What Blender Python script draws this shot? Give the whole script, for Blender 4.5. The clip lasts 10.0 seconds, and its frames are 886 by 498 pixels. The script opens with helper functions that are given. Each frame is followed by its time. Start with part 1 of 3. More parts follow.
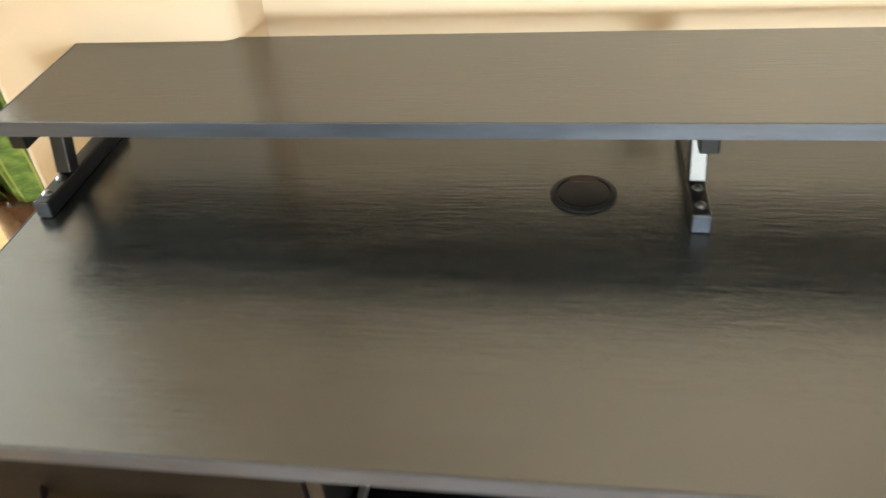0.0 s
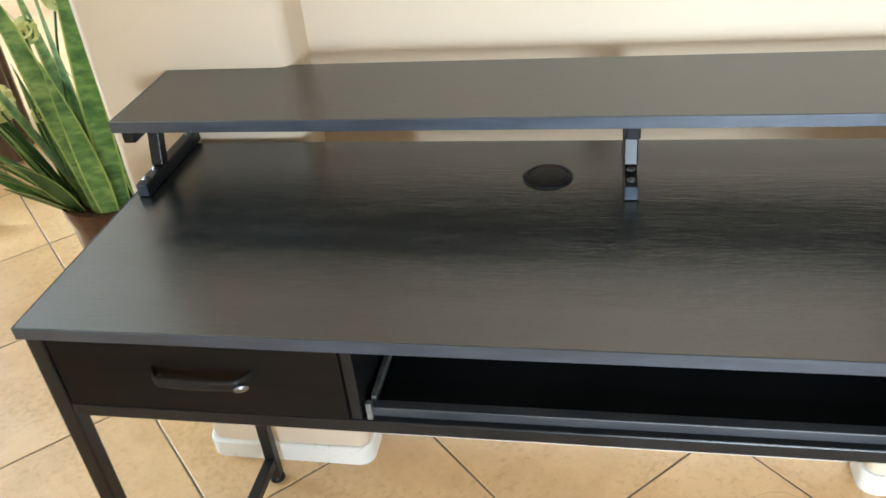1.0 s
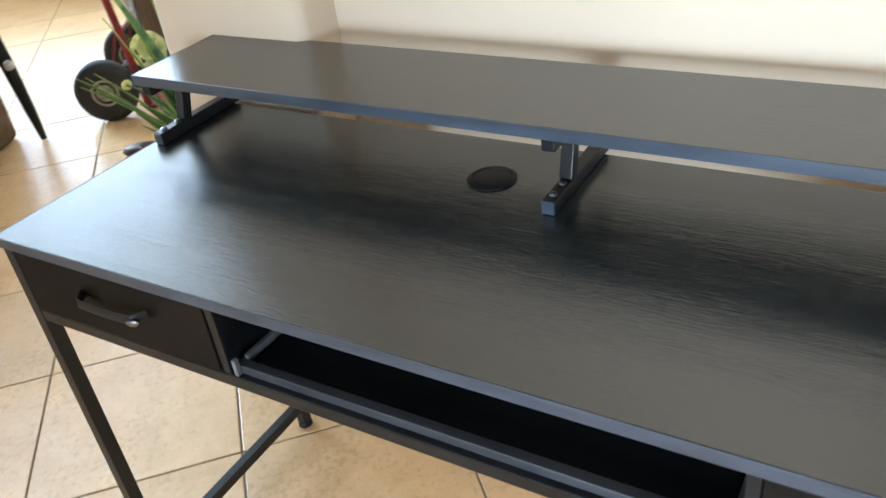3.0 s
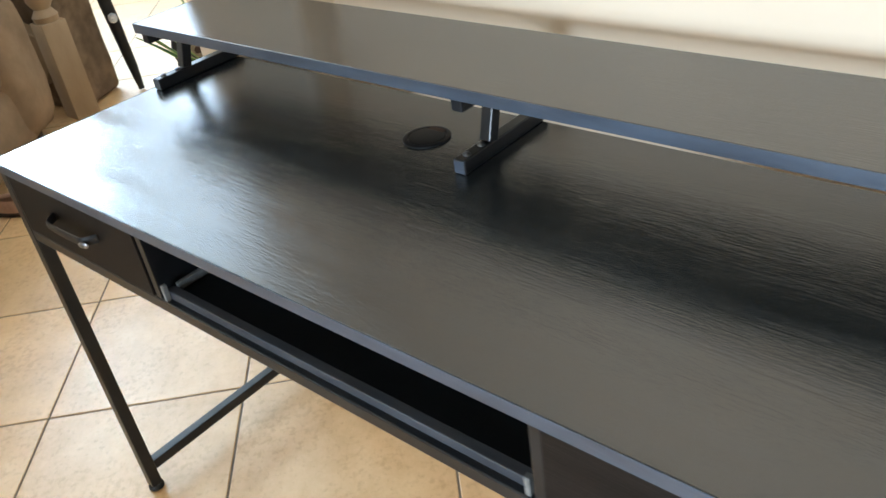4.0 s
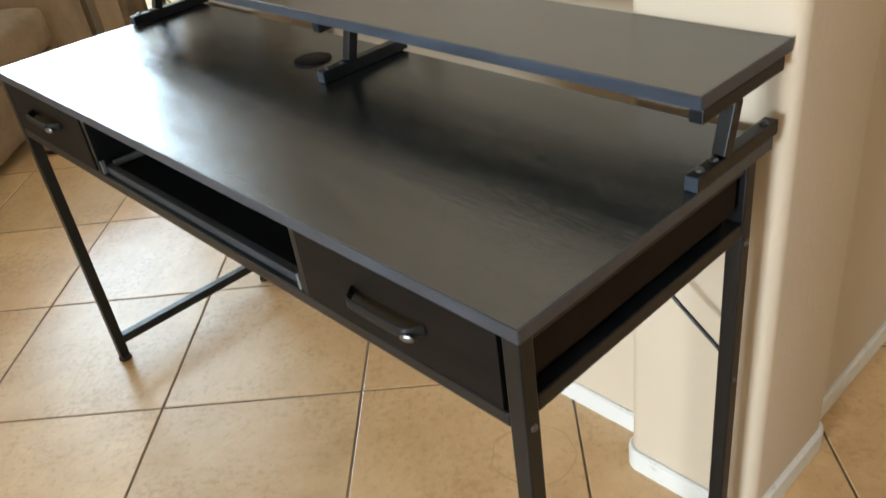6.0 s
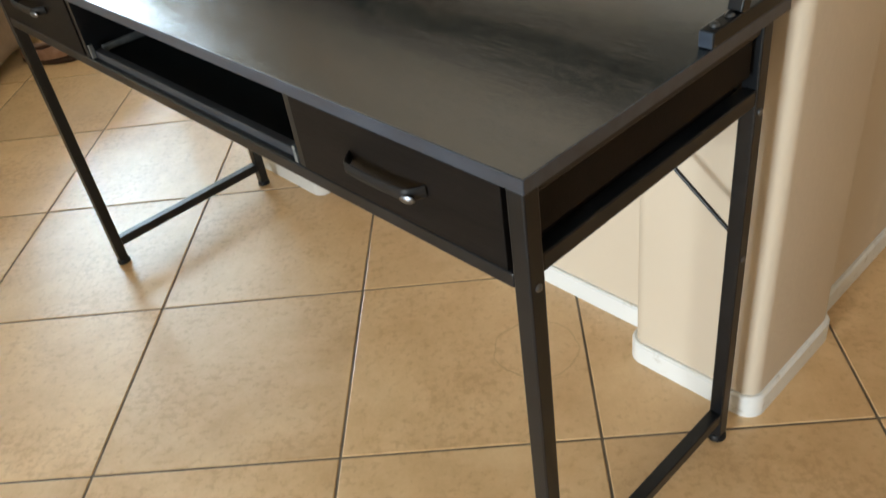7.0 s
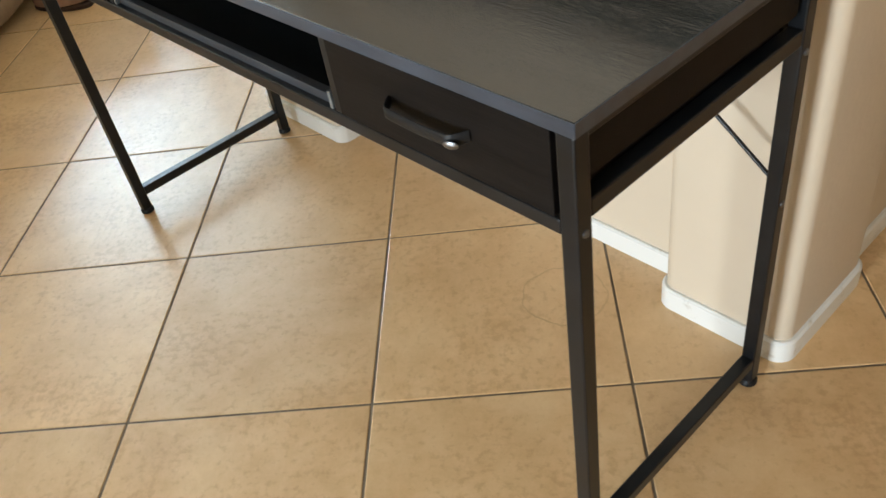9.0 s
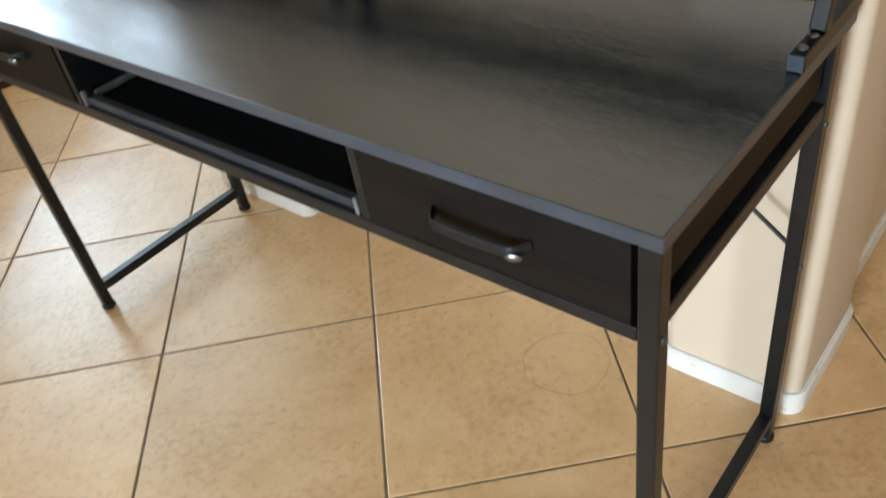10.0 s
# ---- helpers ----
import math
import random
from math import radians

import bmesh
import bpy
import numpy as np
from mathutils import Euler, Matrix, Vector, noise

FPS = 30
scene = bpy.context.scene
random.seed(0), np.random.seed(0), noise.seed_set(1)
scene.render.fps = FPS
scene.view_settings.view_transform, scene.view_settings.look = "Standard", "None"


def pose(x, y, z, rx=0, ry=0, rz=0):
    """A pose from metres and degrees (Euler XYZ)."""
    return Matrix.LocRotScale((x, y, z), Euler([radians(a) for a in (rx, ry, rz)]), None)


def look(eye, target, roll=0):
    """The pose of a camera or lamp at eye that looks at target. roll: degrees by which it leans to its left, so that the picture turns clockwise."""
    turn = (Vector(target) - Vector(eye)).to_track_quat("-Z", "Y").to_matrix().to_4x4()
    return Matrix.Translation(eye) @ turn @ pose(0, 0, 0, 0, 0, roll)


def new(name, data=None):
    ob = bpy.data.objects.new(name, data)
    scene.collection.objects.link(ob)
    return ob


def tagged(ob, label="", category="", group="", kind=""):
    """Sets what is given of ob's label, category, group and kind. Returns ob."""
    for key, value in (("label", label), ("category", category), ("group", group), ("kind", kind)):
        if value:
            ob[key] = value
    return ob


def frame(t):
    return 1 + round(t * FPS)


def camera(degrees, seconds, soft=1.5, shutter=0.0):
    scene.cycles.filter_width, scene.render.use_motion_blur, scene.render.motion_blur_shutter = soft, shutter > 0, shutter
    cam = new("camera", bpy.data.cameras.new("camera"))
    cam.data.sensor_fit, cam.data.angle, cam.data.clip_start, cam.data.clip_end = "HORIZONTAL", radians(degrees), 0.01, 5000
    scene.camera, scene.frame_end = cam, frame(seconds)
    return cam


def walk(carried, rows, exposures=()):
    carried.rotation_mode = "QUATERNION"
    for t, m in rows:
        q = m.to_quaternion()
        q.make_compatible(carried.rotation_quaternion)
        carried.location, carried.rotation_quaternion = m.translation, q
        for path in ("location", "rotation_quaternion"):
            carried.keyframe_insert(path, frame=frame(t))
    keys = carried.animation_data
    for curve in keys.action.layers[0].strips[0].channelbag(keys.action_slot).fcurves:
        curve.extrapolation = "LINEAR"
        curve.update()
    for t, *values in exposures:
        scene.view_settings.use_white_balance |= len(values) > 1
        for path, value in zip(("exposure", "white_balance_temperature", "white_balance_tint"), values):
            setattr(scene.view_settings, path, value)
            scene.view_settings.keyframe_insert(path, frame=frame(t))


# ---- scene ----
cam = camera(56.0, 10.0, shutter=0.5)
PATH = [
    (0, (0.589, -0.36, 1.244), (0.271, 1.187, 0.017), -5.7),
    (0.5, (0.646, -0.54, 1.276), (0.296, 1.061, 0.129), -5.7),
    (1, (0.668, -0.648, 1.311), (0.294, 0.978, 0.208), -6.2),
    (1.5, (0.677, -0.693, 1.295), (0.249, 0.945, 0.23), -6.5),
    (2, (0.841, -0.647, 1.264), (0.28, 0.96, 0.215), -7.0),
    (2.5, (1.026, -0.598, 1.283), (0.248, 0.914, 0.229), -7.5),
    (2.7, (1.046, -0.56, 1.289), (0.195, 0.905, 0.225), -7.7),
    (4, (1.335, -0.393, 1.249), (0.156, 0.8, 0.161), -8.9),
    (4.5, (1.473, -0.432, 1.257), (0.241, 0.743, 0.207), -8.2),
    (5, (1.682, -0.428, 1.264), (0.397, 0.717, 0.246), -8.3),
    (5.2, (1.75, -0.413, 1.263), (0.445, 0.714, 0.25), -8.5),
    (6.5, (1.818, -0.439, 1.187), (0.542, 0.612, 0.06), -8.7),
    (7, (1.817, -0.444, 1.148), (0.572, 0.561, -0.052), -9.1),
    (7.5, (1.817, -0.439, 1.139), (0.595, 0.526, -0.116), -9.4),
    (8, (1.815, -0.444, 1.141), (0.597, 0.488, -0.143), -9.9),
    (8.5, (1.813, -0.448, 1.141), (0.59, 0.471, -0.148), -10.0),
    (9, (1.788, -0.465, 1.146), (0.574, 0.459, -0.147), -10.5),
    (9.5, (1.718, -0.485, 1.166), (0.539, 0.497, -0.117), -10.6),
    (10, (1.63, -0.495, 1.204), (0.532, 0.603, -0.057), -10.4),
]
walk(cam, [(t, look(eye, target, roll)) for t, eye, target, roll in PATH], [
    (0.0, 2.19, 7600, 10), (0.5, 2.09, 6900, 10), (1.0, 1.66, 6300, 10), (1.5, 1.60, 6000, 10),
    (2.0, 1.69, 5850, 10), (2.5, 1.64, 5850, 10), (4.5, 1.52, 6200, 10), (5.0, 1.34, 6250, 10),
    (6.5, 1.00, 6850, 10), (8.5, 0.96, 6850, 10), (10.0, 1.18, 6450, 10)])

# ---------------------------------------------------------------- light
world = bpy.data.worlds.new("world")
scene.world = world
world.use_nodes = True
wn = world.node_tree
sky = wn.nodes.new("ShaderNodeTexSky")
sky.sky_type = "NISHITA"
sky.sun_disc = False
sky.sun_elevation = radians(48)
sky.sun_rotation = radians(200)
wn.links.new(sky.outputs["Color"], wn.nodes["Background"].inputs["Color"])
wn.nodes["Background"].inputs["Strength"].default_value = 0.12

SUN_DIR = Vector((-0.35, 0.55, -0.75))
sun_data = bpy.data.lights.new("sun", "SUN")
sun_data.energy, sun_data.angle, sun_data.color = 2.5, radians(0.6), (1.0, 0.95, 0.87)
sun = new("sun", sun_data)
sun.matrix_world = Matrix.Translation((0, 0, 8)) @ SUN_DIR.to_track_quat("-Z", "Y").to_matrix().to_4x4()


def daylight(name, eye, target, width, height, watts, colour):
    """Sky light entering by a window opening."""
    data = bpy.data.lights.new(name, "AREA")
    data.shape, data.size, data.size_y, data.energy, data.color = "RECTANGLE", width, height, watts, colour
    ob = new(name, data)
    ob.matrix_world = look(eye, target)
    return ob


daylight("garden_window_light", (1.95, -6.13, 1.3), (1.95, 0, 1.3), 1.5, 1.5, 236, (0.74, 0.885, 1.0))
daylight("hall_window_light", (-11.92, 2.9, 4.5), (0, 2.9, 4.5), 3.2, 2.0, 730, (0.58, 0.80, 1.0))
daylight("stair_window_light", (-11.92, 8.6, 5.1), (0, 8.6, 5.1), 4.6, 2.8, 130, (0.70, 0.86, 1.0))

# ---------------------------------------------------------------- materials


def material(name, colour, rough=0.5, metal=0.0, spec=0.5):
    m = bpy.data.materials.new(name)
    m.use_nodes = True
    b = m.node_tree.nodes["Principled BSDF"]
    b.inputs["Base Color"].default_value = (*colour, 1)
    b.inputs["Roughness"].default_value = rough
    b.inputs["Metallic"].default_value = metal
    b.inputs["Specular IOR Level"].default_value = spec
    return m


def add(m, kind, **values):
    n = m.node_tree.nodes.new(kind)
    for key, value in values.items():
        n.inputs[key.replace("_", " ")].default_value = value
    return n


def wire(m, a, out, b, into):
    m.node_tree.links.new(a.outputs[out], b.inputs[into])


def coords(m, scale=(1, 1, 1), space="Object"):
    tc = add(m, "ShaderNodeTexCoord")
    mp = add(m, "ShaderNodeMapping")
    mp.inputs["Scale"].default_value = scale
    wire(m, tc, space, mp, "Vector")
    return mp


def mottle(m, colours, scale, detail=6.0, stretch=(1, 1, 1), low=0.35, high=0.65, rough=None, bump=0.0, bump_scale=None, distance=0.002, rough_out=0.6):
    """Noise between two or more colours, roughness that goes with it, and relief at a second scale."""
    b = m.node_tree.nodes["Principled BSDF"]
    mp = coords(m, stretch)
    no = add(m, "ShaderNodeTexNoise", Scale=scale, Detail=detail, Roughness=rough_out)
    wire(m, mp, "Vector", no, "Vector")
    cr = m.node_tree.nodes.new("ShaderNodeValToRGB")
    el = cr.color_ramp.elements
    el[0].position, el[1].position = low, high
    el[0].color, el[1].color = (*colours[0], 1), (*colours[-1], 1)
    for i, c in enumerate(colours[1:-1], 1):
        e = el.new(low + (high - low) * i / (len(colours) - 1))
        e.color = (*c, 1)
    wire(m, no, "Fac", cr, "Fac")
    wire(m, cr, "Color", b, "Base Color")
    if rough:
        mr = add(m, "ShaderNodeMapRange")
        mr.inputs["To Min"].default_value, mr.inputs["To Max"].default_value = rough
        wire(m, no, "Fac", mr, "Value")
        wire(m, mr, "Result", b, "Roughness")
    if bump:
        n2 = add(m, "ShaderNodeTexNoise", Scale=bump_scale or scale * 6, Detail=4.0)
        wire(m, mp, "Vector", n2, "Vector")
        bp = add(m, "ShaderNodeBump", Strength=bump, Distance=distance)
        wire(m, n2, "Fac", bp, "Height")
        wire(m, bp, "Normal", b, "Normal")
    return cr


# black-brown wood laminate: fine lengthwise pores
def laminate(name, dark, light, rough, spec, bump):
    m = material(name, dark, rough[0], 0, spec)
    mottle(m, (dark, light), 5.0, stretch=(1.2, 14, 14), rough=rough, low=0.3, high=0.75)
    b = m.node_tree.nodes["Principled BSDF"]
    mp = coords(m, (11.0, 190, 190))
    n = add(m, "ShaderNodeTexNoise", Scale=2.2, Detail=4.0, Roughness=0.6, Distortion=0.4)
    wire(m, mp, "Vector", n, "Vector")
    mp2 = coords(m, (1.6, 12, 12))
    n2 = add(m, "ShaderNodeTexNoise", Scale=2.0, Detail=3.0)
    wire(m, mp2, "Vector", n2, "Vector")
    mix = add(m, "ShaderNodeMath")
    mix.operation = "MULTIPLY"
    centred = add(m, "ShaderNodeMath")
    centred.operation = "SUBTRACT"
    centred.inputs[1].default_value = 0.5
    wire(m, n, "Fac", centred, 0)
    wire(m, centred, "Value", mix, 0)
    wire(m, n2, "Fac", mix, 1)
    bp = add(m, "ShaderNodeBump", Strength=bump, Distance=0.0008)
    wire(m, mix, "Value", bp, "Height")
    wire(m, bp, "Normal", b, "Normal")
    return m


TOP = laminate("black_laminate", (0.0065, 0.008, 0.009), (0.015, 0.0185, 0.0205), (0.155, 0.225), 1.0, 0.95)
TOP.node_tree.nodes["Principled BSDF"].inputs["IOR"].default_value = 1.56
TRAY_EDGE = material("tray_edge_grey", (0.03, 0.034, 0.042), 0.45, 0, 0.6)
mottle(TRAY_EDGE, ((0.024, 0.027, 0.034), (0.042, 0.046, 0.055)), 9, stretch=(1, 6, 6), rough=(0.38, 0.55))
MATTE = material("matt_black_board", (0.003, 0.003, 0.0035), 0.7, 0, 0.2)
mottle(MATTE, ((0.0025, 0.004, 0.0058), (0.005, 0.0078, 0.011)), 12, rough=(0.6, 0.8), bump=0.1)
DRAWER_WOOD = laminate("drawer_laminate", (0.0055, 0.0045, 0.0042), (0.012, 0.0095, 0.0085), (0.46, 0.56), 0.10, 0.8)
# edge band: bluish sky sheen is put into the base colour; end caps share it
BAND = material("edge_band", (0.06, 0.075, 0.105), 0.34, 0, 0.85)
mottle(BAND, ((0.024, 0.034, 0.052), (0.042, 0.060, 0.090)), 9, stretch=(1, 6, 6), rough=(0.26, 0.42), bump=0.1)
STEEL = material("black_powder_coat", (0.007, 0.007, 0.008), 0.42, 0, 0.33)
mottle(STEEL, ((0.0065, 0.0072, 0.0085), (0.012, 0.013, 0.0155)), 14, rough=(0.26, 0.38), bump=0.06, bump_scale=420, distance=0.0006)
PLASTIC = material("black_plastic", (0.01, 0.01, 0.01), 0.3, 0, 0.28)
mottle(PLASTIC, ((0.006, 0.006, 0.007), (0.012, 0.012, 0.013)), 30, rough=(0.40, 0.56))
CHROME = material("dark_chrome", (0.22, 0.23, 0.25), 0.22, 1.0)
mottle(CHROME, ((0.15, 0.16, 0.18), (0.28, 0.29, 0.31)), 40, rough=(0.28, 0.42))
ZINC = material("zinc_slide", (0.4, 0.41, 0.42), 0.4, 0.3)
mottle(ZINC, ((0.11, 0.12, 0.125), (0.2, 0.21, 0.215)), 60, rough=(0.3, 0.45))
WALL = material("tan_wall_paint", (0.66, 0.56, 0.45), 0.75)
mottle(WALL, ((0.635, 0.525, 0.40), (0.685, 0.57, 0.44)), 2.5, low=0.25, high=0.8, bump=0.18, bump_scale=70, distance=0.003)
CEIL = material("white_ceiling_paint", (0.78, 0.76, 0.72), 0.85)
mottle(CEIL, ((0.75, 0.73, 0.69), (0.8, 0.78, 0.74)), 3, bump=0.3, bump_scale=50)
TRIM = material("white_gloss_trim", (0.8, 0.79, 0.76), 0.4)
mottle(TRIM, ((0.60, 0.56, 0.50), (0.81, 0.80, 0.77)), 30, low=0.26, high=0.40, rough=(0.3, 0.5), bump=0.05)
GROUT = material("brown_grout", (0.22, 0.165, 0.115), 0.9)
mottle(GROUT, ((0.13, 0.10, 0.072), (0.24, 0.19, 0.14)), 12, bump=0.3)

# ceramic tile: clouds, fine brown freckles, a tone of its own for each tile
TILE = material("tan_ceramic_tile", (0.5, 0.36, 0.22), 0.32, 0, 0.75)
cloud = mottle(TILE, ((0.57, 0.345, 0.155), (0.70, 0.455, 0.23), (0.80, 0.56, 0.31)), 5.5, detail=9, low=0.27, high=0.73, rough=(0.27, 0.40), bump=0.2, bump_scale=55, distance=0.0015, rough_out=0.78)
tb = TILE.node_tree.nodes["Principled BSDF"]
info = add(TILE, "ShaderNodeObjectInfo")
tmap = [n for n in TILE.node_tree.nodes if n.type == "MAPPING"][0]
shift = add(TILE, "ShaderNodeVectorMath")
shift.operation = "SCALE"
comb = add(TILE, "ShaderNodeCombineXYZ")
wire(TILE, info, "Random", comb, "X")
wire(TILE, info, "Random", comb, "Y")
wire(TILE, comb, "Vector", shift, "Vector")
shift.inputs["Scale"].default_value = 37.0
wire(TILE, shift, "Vector", tmap, "Location")
fre = add(TILE, "ShaderNodeTexNoise", Scale=62.0, Detail=5.0, Roughness=0.6)
wire(TILE, tmap, "Vector", fre, "Vector")
patch = add(TILE, "ShaderNodeTexNoise", Scale=5.0, Detail=2.0)
wire(TILE, tmap, "Vector", patch, "Vector")
fm = add(TILE, "ShaderNodeMath")
fm.operation = "MULTIPLY_ADD"
wire(TILE, patch, "Fac", fm, 0)
fm.inputs[1].default_value = 0.45
wire(TILE, fre, "Fac", fm, 2)
fr = add(TILE, "ShaderNodeMapRange")
fr.inputs["From Min"].default_value, fr.inputs["From Max"].default_value = 0.745, 0.90
fr.inputs["To Min"].default_value, fr.inputs["To Max"].default_value = 0.0, 0.4
wire(TILE, fm, "Value", fr, "Value")
fx = TILE.node_tree.nodes.new("ShaderNodeMix")
fx.data_type = "RGBA"
TILE.node_tree.links.new(fr.outputs["Result"], fx.inputs["Factor"])
TILE.node_tree.links.new(cloud.outputs["Color"], fx.inputs[6])
fx.inputs[7].default_value = (0.45, 0.24, 0.105, 1)
# a dried water ring, broken by noise
geo = add(TILE, "ShaderNodeNewGeometry")
dist = add(TILE, "ShaderNodeVectorMath")
dist.operation = "DISTANCE"
dist.inputs[1].default_value = (1.005, 0.40, 0.0)
wire(TILE, geo, "Position", dist, 0)
wob = add(TILE, "ShaderNodeTexNoise", Scale=14.0, Detail=3.0)
wire(TILE, geo, "Position", wob, "Vector")
off = add(TILE, "ShaderNodeMath")
off.operation = "MULTIPLY_ADD"
wire(TILE, wob, "Fac", off, 0)
off.inputs[1].default_value = 0.03
wire(TILE, dist, "Value", off, 2)
ring = add(TILE, "ShaderNodeMath")
ring.operation = "COMPARE"
wire(TILE, off, "Value", ring, 0)
ring.inputs[1].default_value, ring.inputs[2].default_value = 0.095, 0.0017
faint = add(TILE, "ShaderNodeMath")
faint.operation = "MULTIPLY"
wire(TILE, ring, "Value", faint, 0)
wire(TILE, wob, "Fac", faint, 1)
stain = TILE.node_tree.nodes.new("ShaderNodeMix")
stain.data_type = "RGBA"
stain.inputs[7].default_value = (0.48, 0.295, 0.14, 1)
TILE.node_tree.links.new(faint.outputs[0], stain.inputs[0])
TILE.node_tree.links.new(fx.outputs[2], stain.inputs[6])
hs = add(TILE, "ShaderNodeHueSaturation")
vr = add(TILE, "ShaderNodeMapRange")
vr.inputs["To Min"].default_value, vr.inputs["To Max"].default_value = 0.93, 1.07
wire(TILE, info, "Random", vr, "Value")
wire(TILE, vr, "Result", hs, "Value")
TILE.node_tree.links.new(stain.outputs[2], hs.inputs["Color"])
wire(TILE, hs, "Color", tb, "Base Color")

UPHOLSTERY = material("tan_upholstery", (0.36, 0.26, 0.17), 0.85)
mottle(UPHOLSTERY, ((0.21, 0.138, 0.082), (0.31, 0.212, 0.135)), 6, bump=0.5, bump_scale=160, distance=0.003)
PALE_WOOD = material("cream_painted_wood", (0.44, 0.33, 0.22), 0.45)
mottle(PALE_WOOD, ((0.27, 0.18, 0.105), (0.38, 0.27, 0.17)), 5, stretch=(1, 1, 0.3), rough=(0.38, 0.55), bump=0.08)
CARPET = material("brown_carpet", (0.2, 0.13, 0.08), 0.95)
mottle(CARPET, ((0.13, 0.085, 0.05), (0.24, 0.16, 0.10)), 14, bump=0.9, bump_scale=220, distance=0.006)
RUBBER = material("tyre_rubber", (0.02, 0.02, 0.021), 0.75)
mottle(RUBBER, ((0.014, 0.014, 0.015), (0.04, 0.038, 0.036)), 12, bump=0.3)
RIM = material("cream_rim", (0.5, 0.46, 0.38), 0.5)
mottle(RIM, ((0.2, 0.165, 0.12), (0.38, 0.34, 0.27)), 24, rough=(0.35, 0.6))
RED = material("red_enamel", (0.28, 0.02, 0.025), 0.38)
mottle(RED, ((0.20, 0.015, 0.018), (0.33, 0.028, 0.03)), 12, rough=(0.3, 0.5))
LEAF = material("snake_plant_leaf", (0.08, 0.2, 0.05), 0.4)
mottle(LEAF, ((0.04, 0.11, 0.03), (0.10, 0.215, 0.055), (0.23, 0.36, 0.11)), 6, stretch=(2.5, 2.5, 6.5), low=0.36, high=0.64, rough=(0.3, 0.5), bump=0.15)
LEAF_EDGE = material("leaf_margin", (0.45, 0.5, 0.12), 0.45)
mottle(LEAF_EDGE, ((0.24, 0.34, 0.08), (0.38, 0.46, 0.14)), 20)
DARK_LEAF = material("dark_leaf", (0.035, 0.10, 0.03), 0.45)
mottle(DARK_LEAF, ((0.025, 0.075, 0.02), (0.065, 0.14, 0.04)), 14, rough=(0.35, 0.55), bump=0.2)
PETAL = material("pale_yellow_petal", (0.8, 0.72, 0.3), 0.6)
mottle(PETAL, ((0.93, 0.87, 0.38), (0.96, 0.93, 0.62)), 30, bump=0.3)
HEART = material("flower_heart", (0.6, 0.42, 0.06), 0.7)
mottle(HEART, ((0.62, 0.48, 0.12), (0.74, 0.62, 0.22)), 60, bump=0.5)
GLAZE = material("brown_glaze", (0.07, 0.025, 0.016), 0.15, 0, 0.6)
mottle(GLAZE, ((0.045, 0.016, 0.011), (0.11, 0.045, 0.025)), 8, rough=(0.1, 0.25))
SOIL = material("soil", (0.05, 0.035, 0.022), 0.95)
mottle(SOIL, ((0.03, 0.02, 0.012), (0.08, 0.055, 0.035)), 40, bump=1.0, distance=0.01)
FILM = material("plastic_film", (0.8, 0.82, 0.85), 0.22)
mottle(FILM, ((0.68, 0.70, 0.74), (0.85, 0.87, 0.9)), 18, rough=(0.15, 0.4), bump=0.5, bump_scale=40, distance=0.006)
FILM.node_tree.nodes["Principled BSDF"].inputs["Transmission Weight"].default_value = 0.35
SUEDE = material("pink_suede", (0.42, 0.25, 0.18), 0.85)
mottle(SUEDE, ((0.36, 0.21, 0.15), (0.47, 0.3, 0.22)), 30, bump=0.4)
LINING = material("dark_lining", (0.06, 0.035, 0.025), 0.9)
mottle(LINING, ((0.04, 0.025, 0.018), (0.09, 0.05, 0.035)), 40, bump=0.5)
PANEL = material("dark_brown_board", (0.12, 0.07, 0.045), 0.55)
mottle(PANEL, ((0.075, 0.045, 0.03), (0.15, 0.095, 0.06)), 7, stretch=(6, 6, 0.6), rough=(0.45, 0.65), bump=0.15)
BROWN_LEATHER = material("brown_leather", (0.08, 0.06, 0.045), 0.5)
mottle(BROWN_LEATHER, ((0.05, 0.034, 0.026), (0.12, 0.085, 0.065)), 16, rough=(0.4, 0.6))
GLASS = material("window_glass", (1, 1, 1), 0.0)
GLASS.node_tree.nodes["Principled BSDF"].inputs["Transmission Weight"].default_value = 1.0

# ---------------------------------------------------------------- mesh helpers


def link(name, bm, mats, parent=None, label="", smooth=False):
    me = bpy.data.meshes.new(name)
    bm.normal_update()
    bm.to_mesh(me)
    bm.free()
    for m in mats if isinstance(mats, (list, tuple)) else (mats,):
        me.materials.append(m)
    if smooth:
        me.polygons.foreach_set("use_smooth", [True] * len(me.polygons))
        me.set_sharp_from_angle(angle=radians(40))
    ob = new(name, me)
    if parent:
        ob.parent = parent
    if label:
        ob["label"] = label
    return ob


def part(name, bm, mats, parent, label="", smooth=True):
    return link(name, bm, mats, parent, label, smooth)


def thing(name, label, category, group="", at=(0, 0, 0)):
    e = new(name)
    e.location = at
    e.empty_display_size = 0.1
    return tagged(e, label, category, group)


def box(x0, x1, y0, y1, z0, z1, bevel=0.0, seg=2, bm=None):
    bm = bm or bmesh.new()
    made = bmesh.ops.create_cube(bm, size=1, matrix=Matrix.LocRotScale(((x0 + x1) / 2, (y0 + y1) / 2, (z0 + z1) / 2), None, (x1 - x0, y1 - y0, z1 - z0)))
    if bevel:
        edges = {e for v in made["verts"] for e in v.link_edges}
        bmesh.ops.bevel(bm, geom=list(edges), offset=bevel, segments=seg, profile=0.5, affect="EDGES")
    return bm


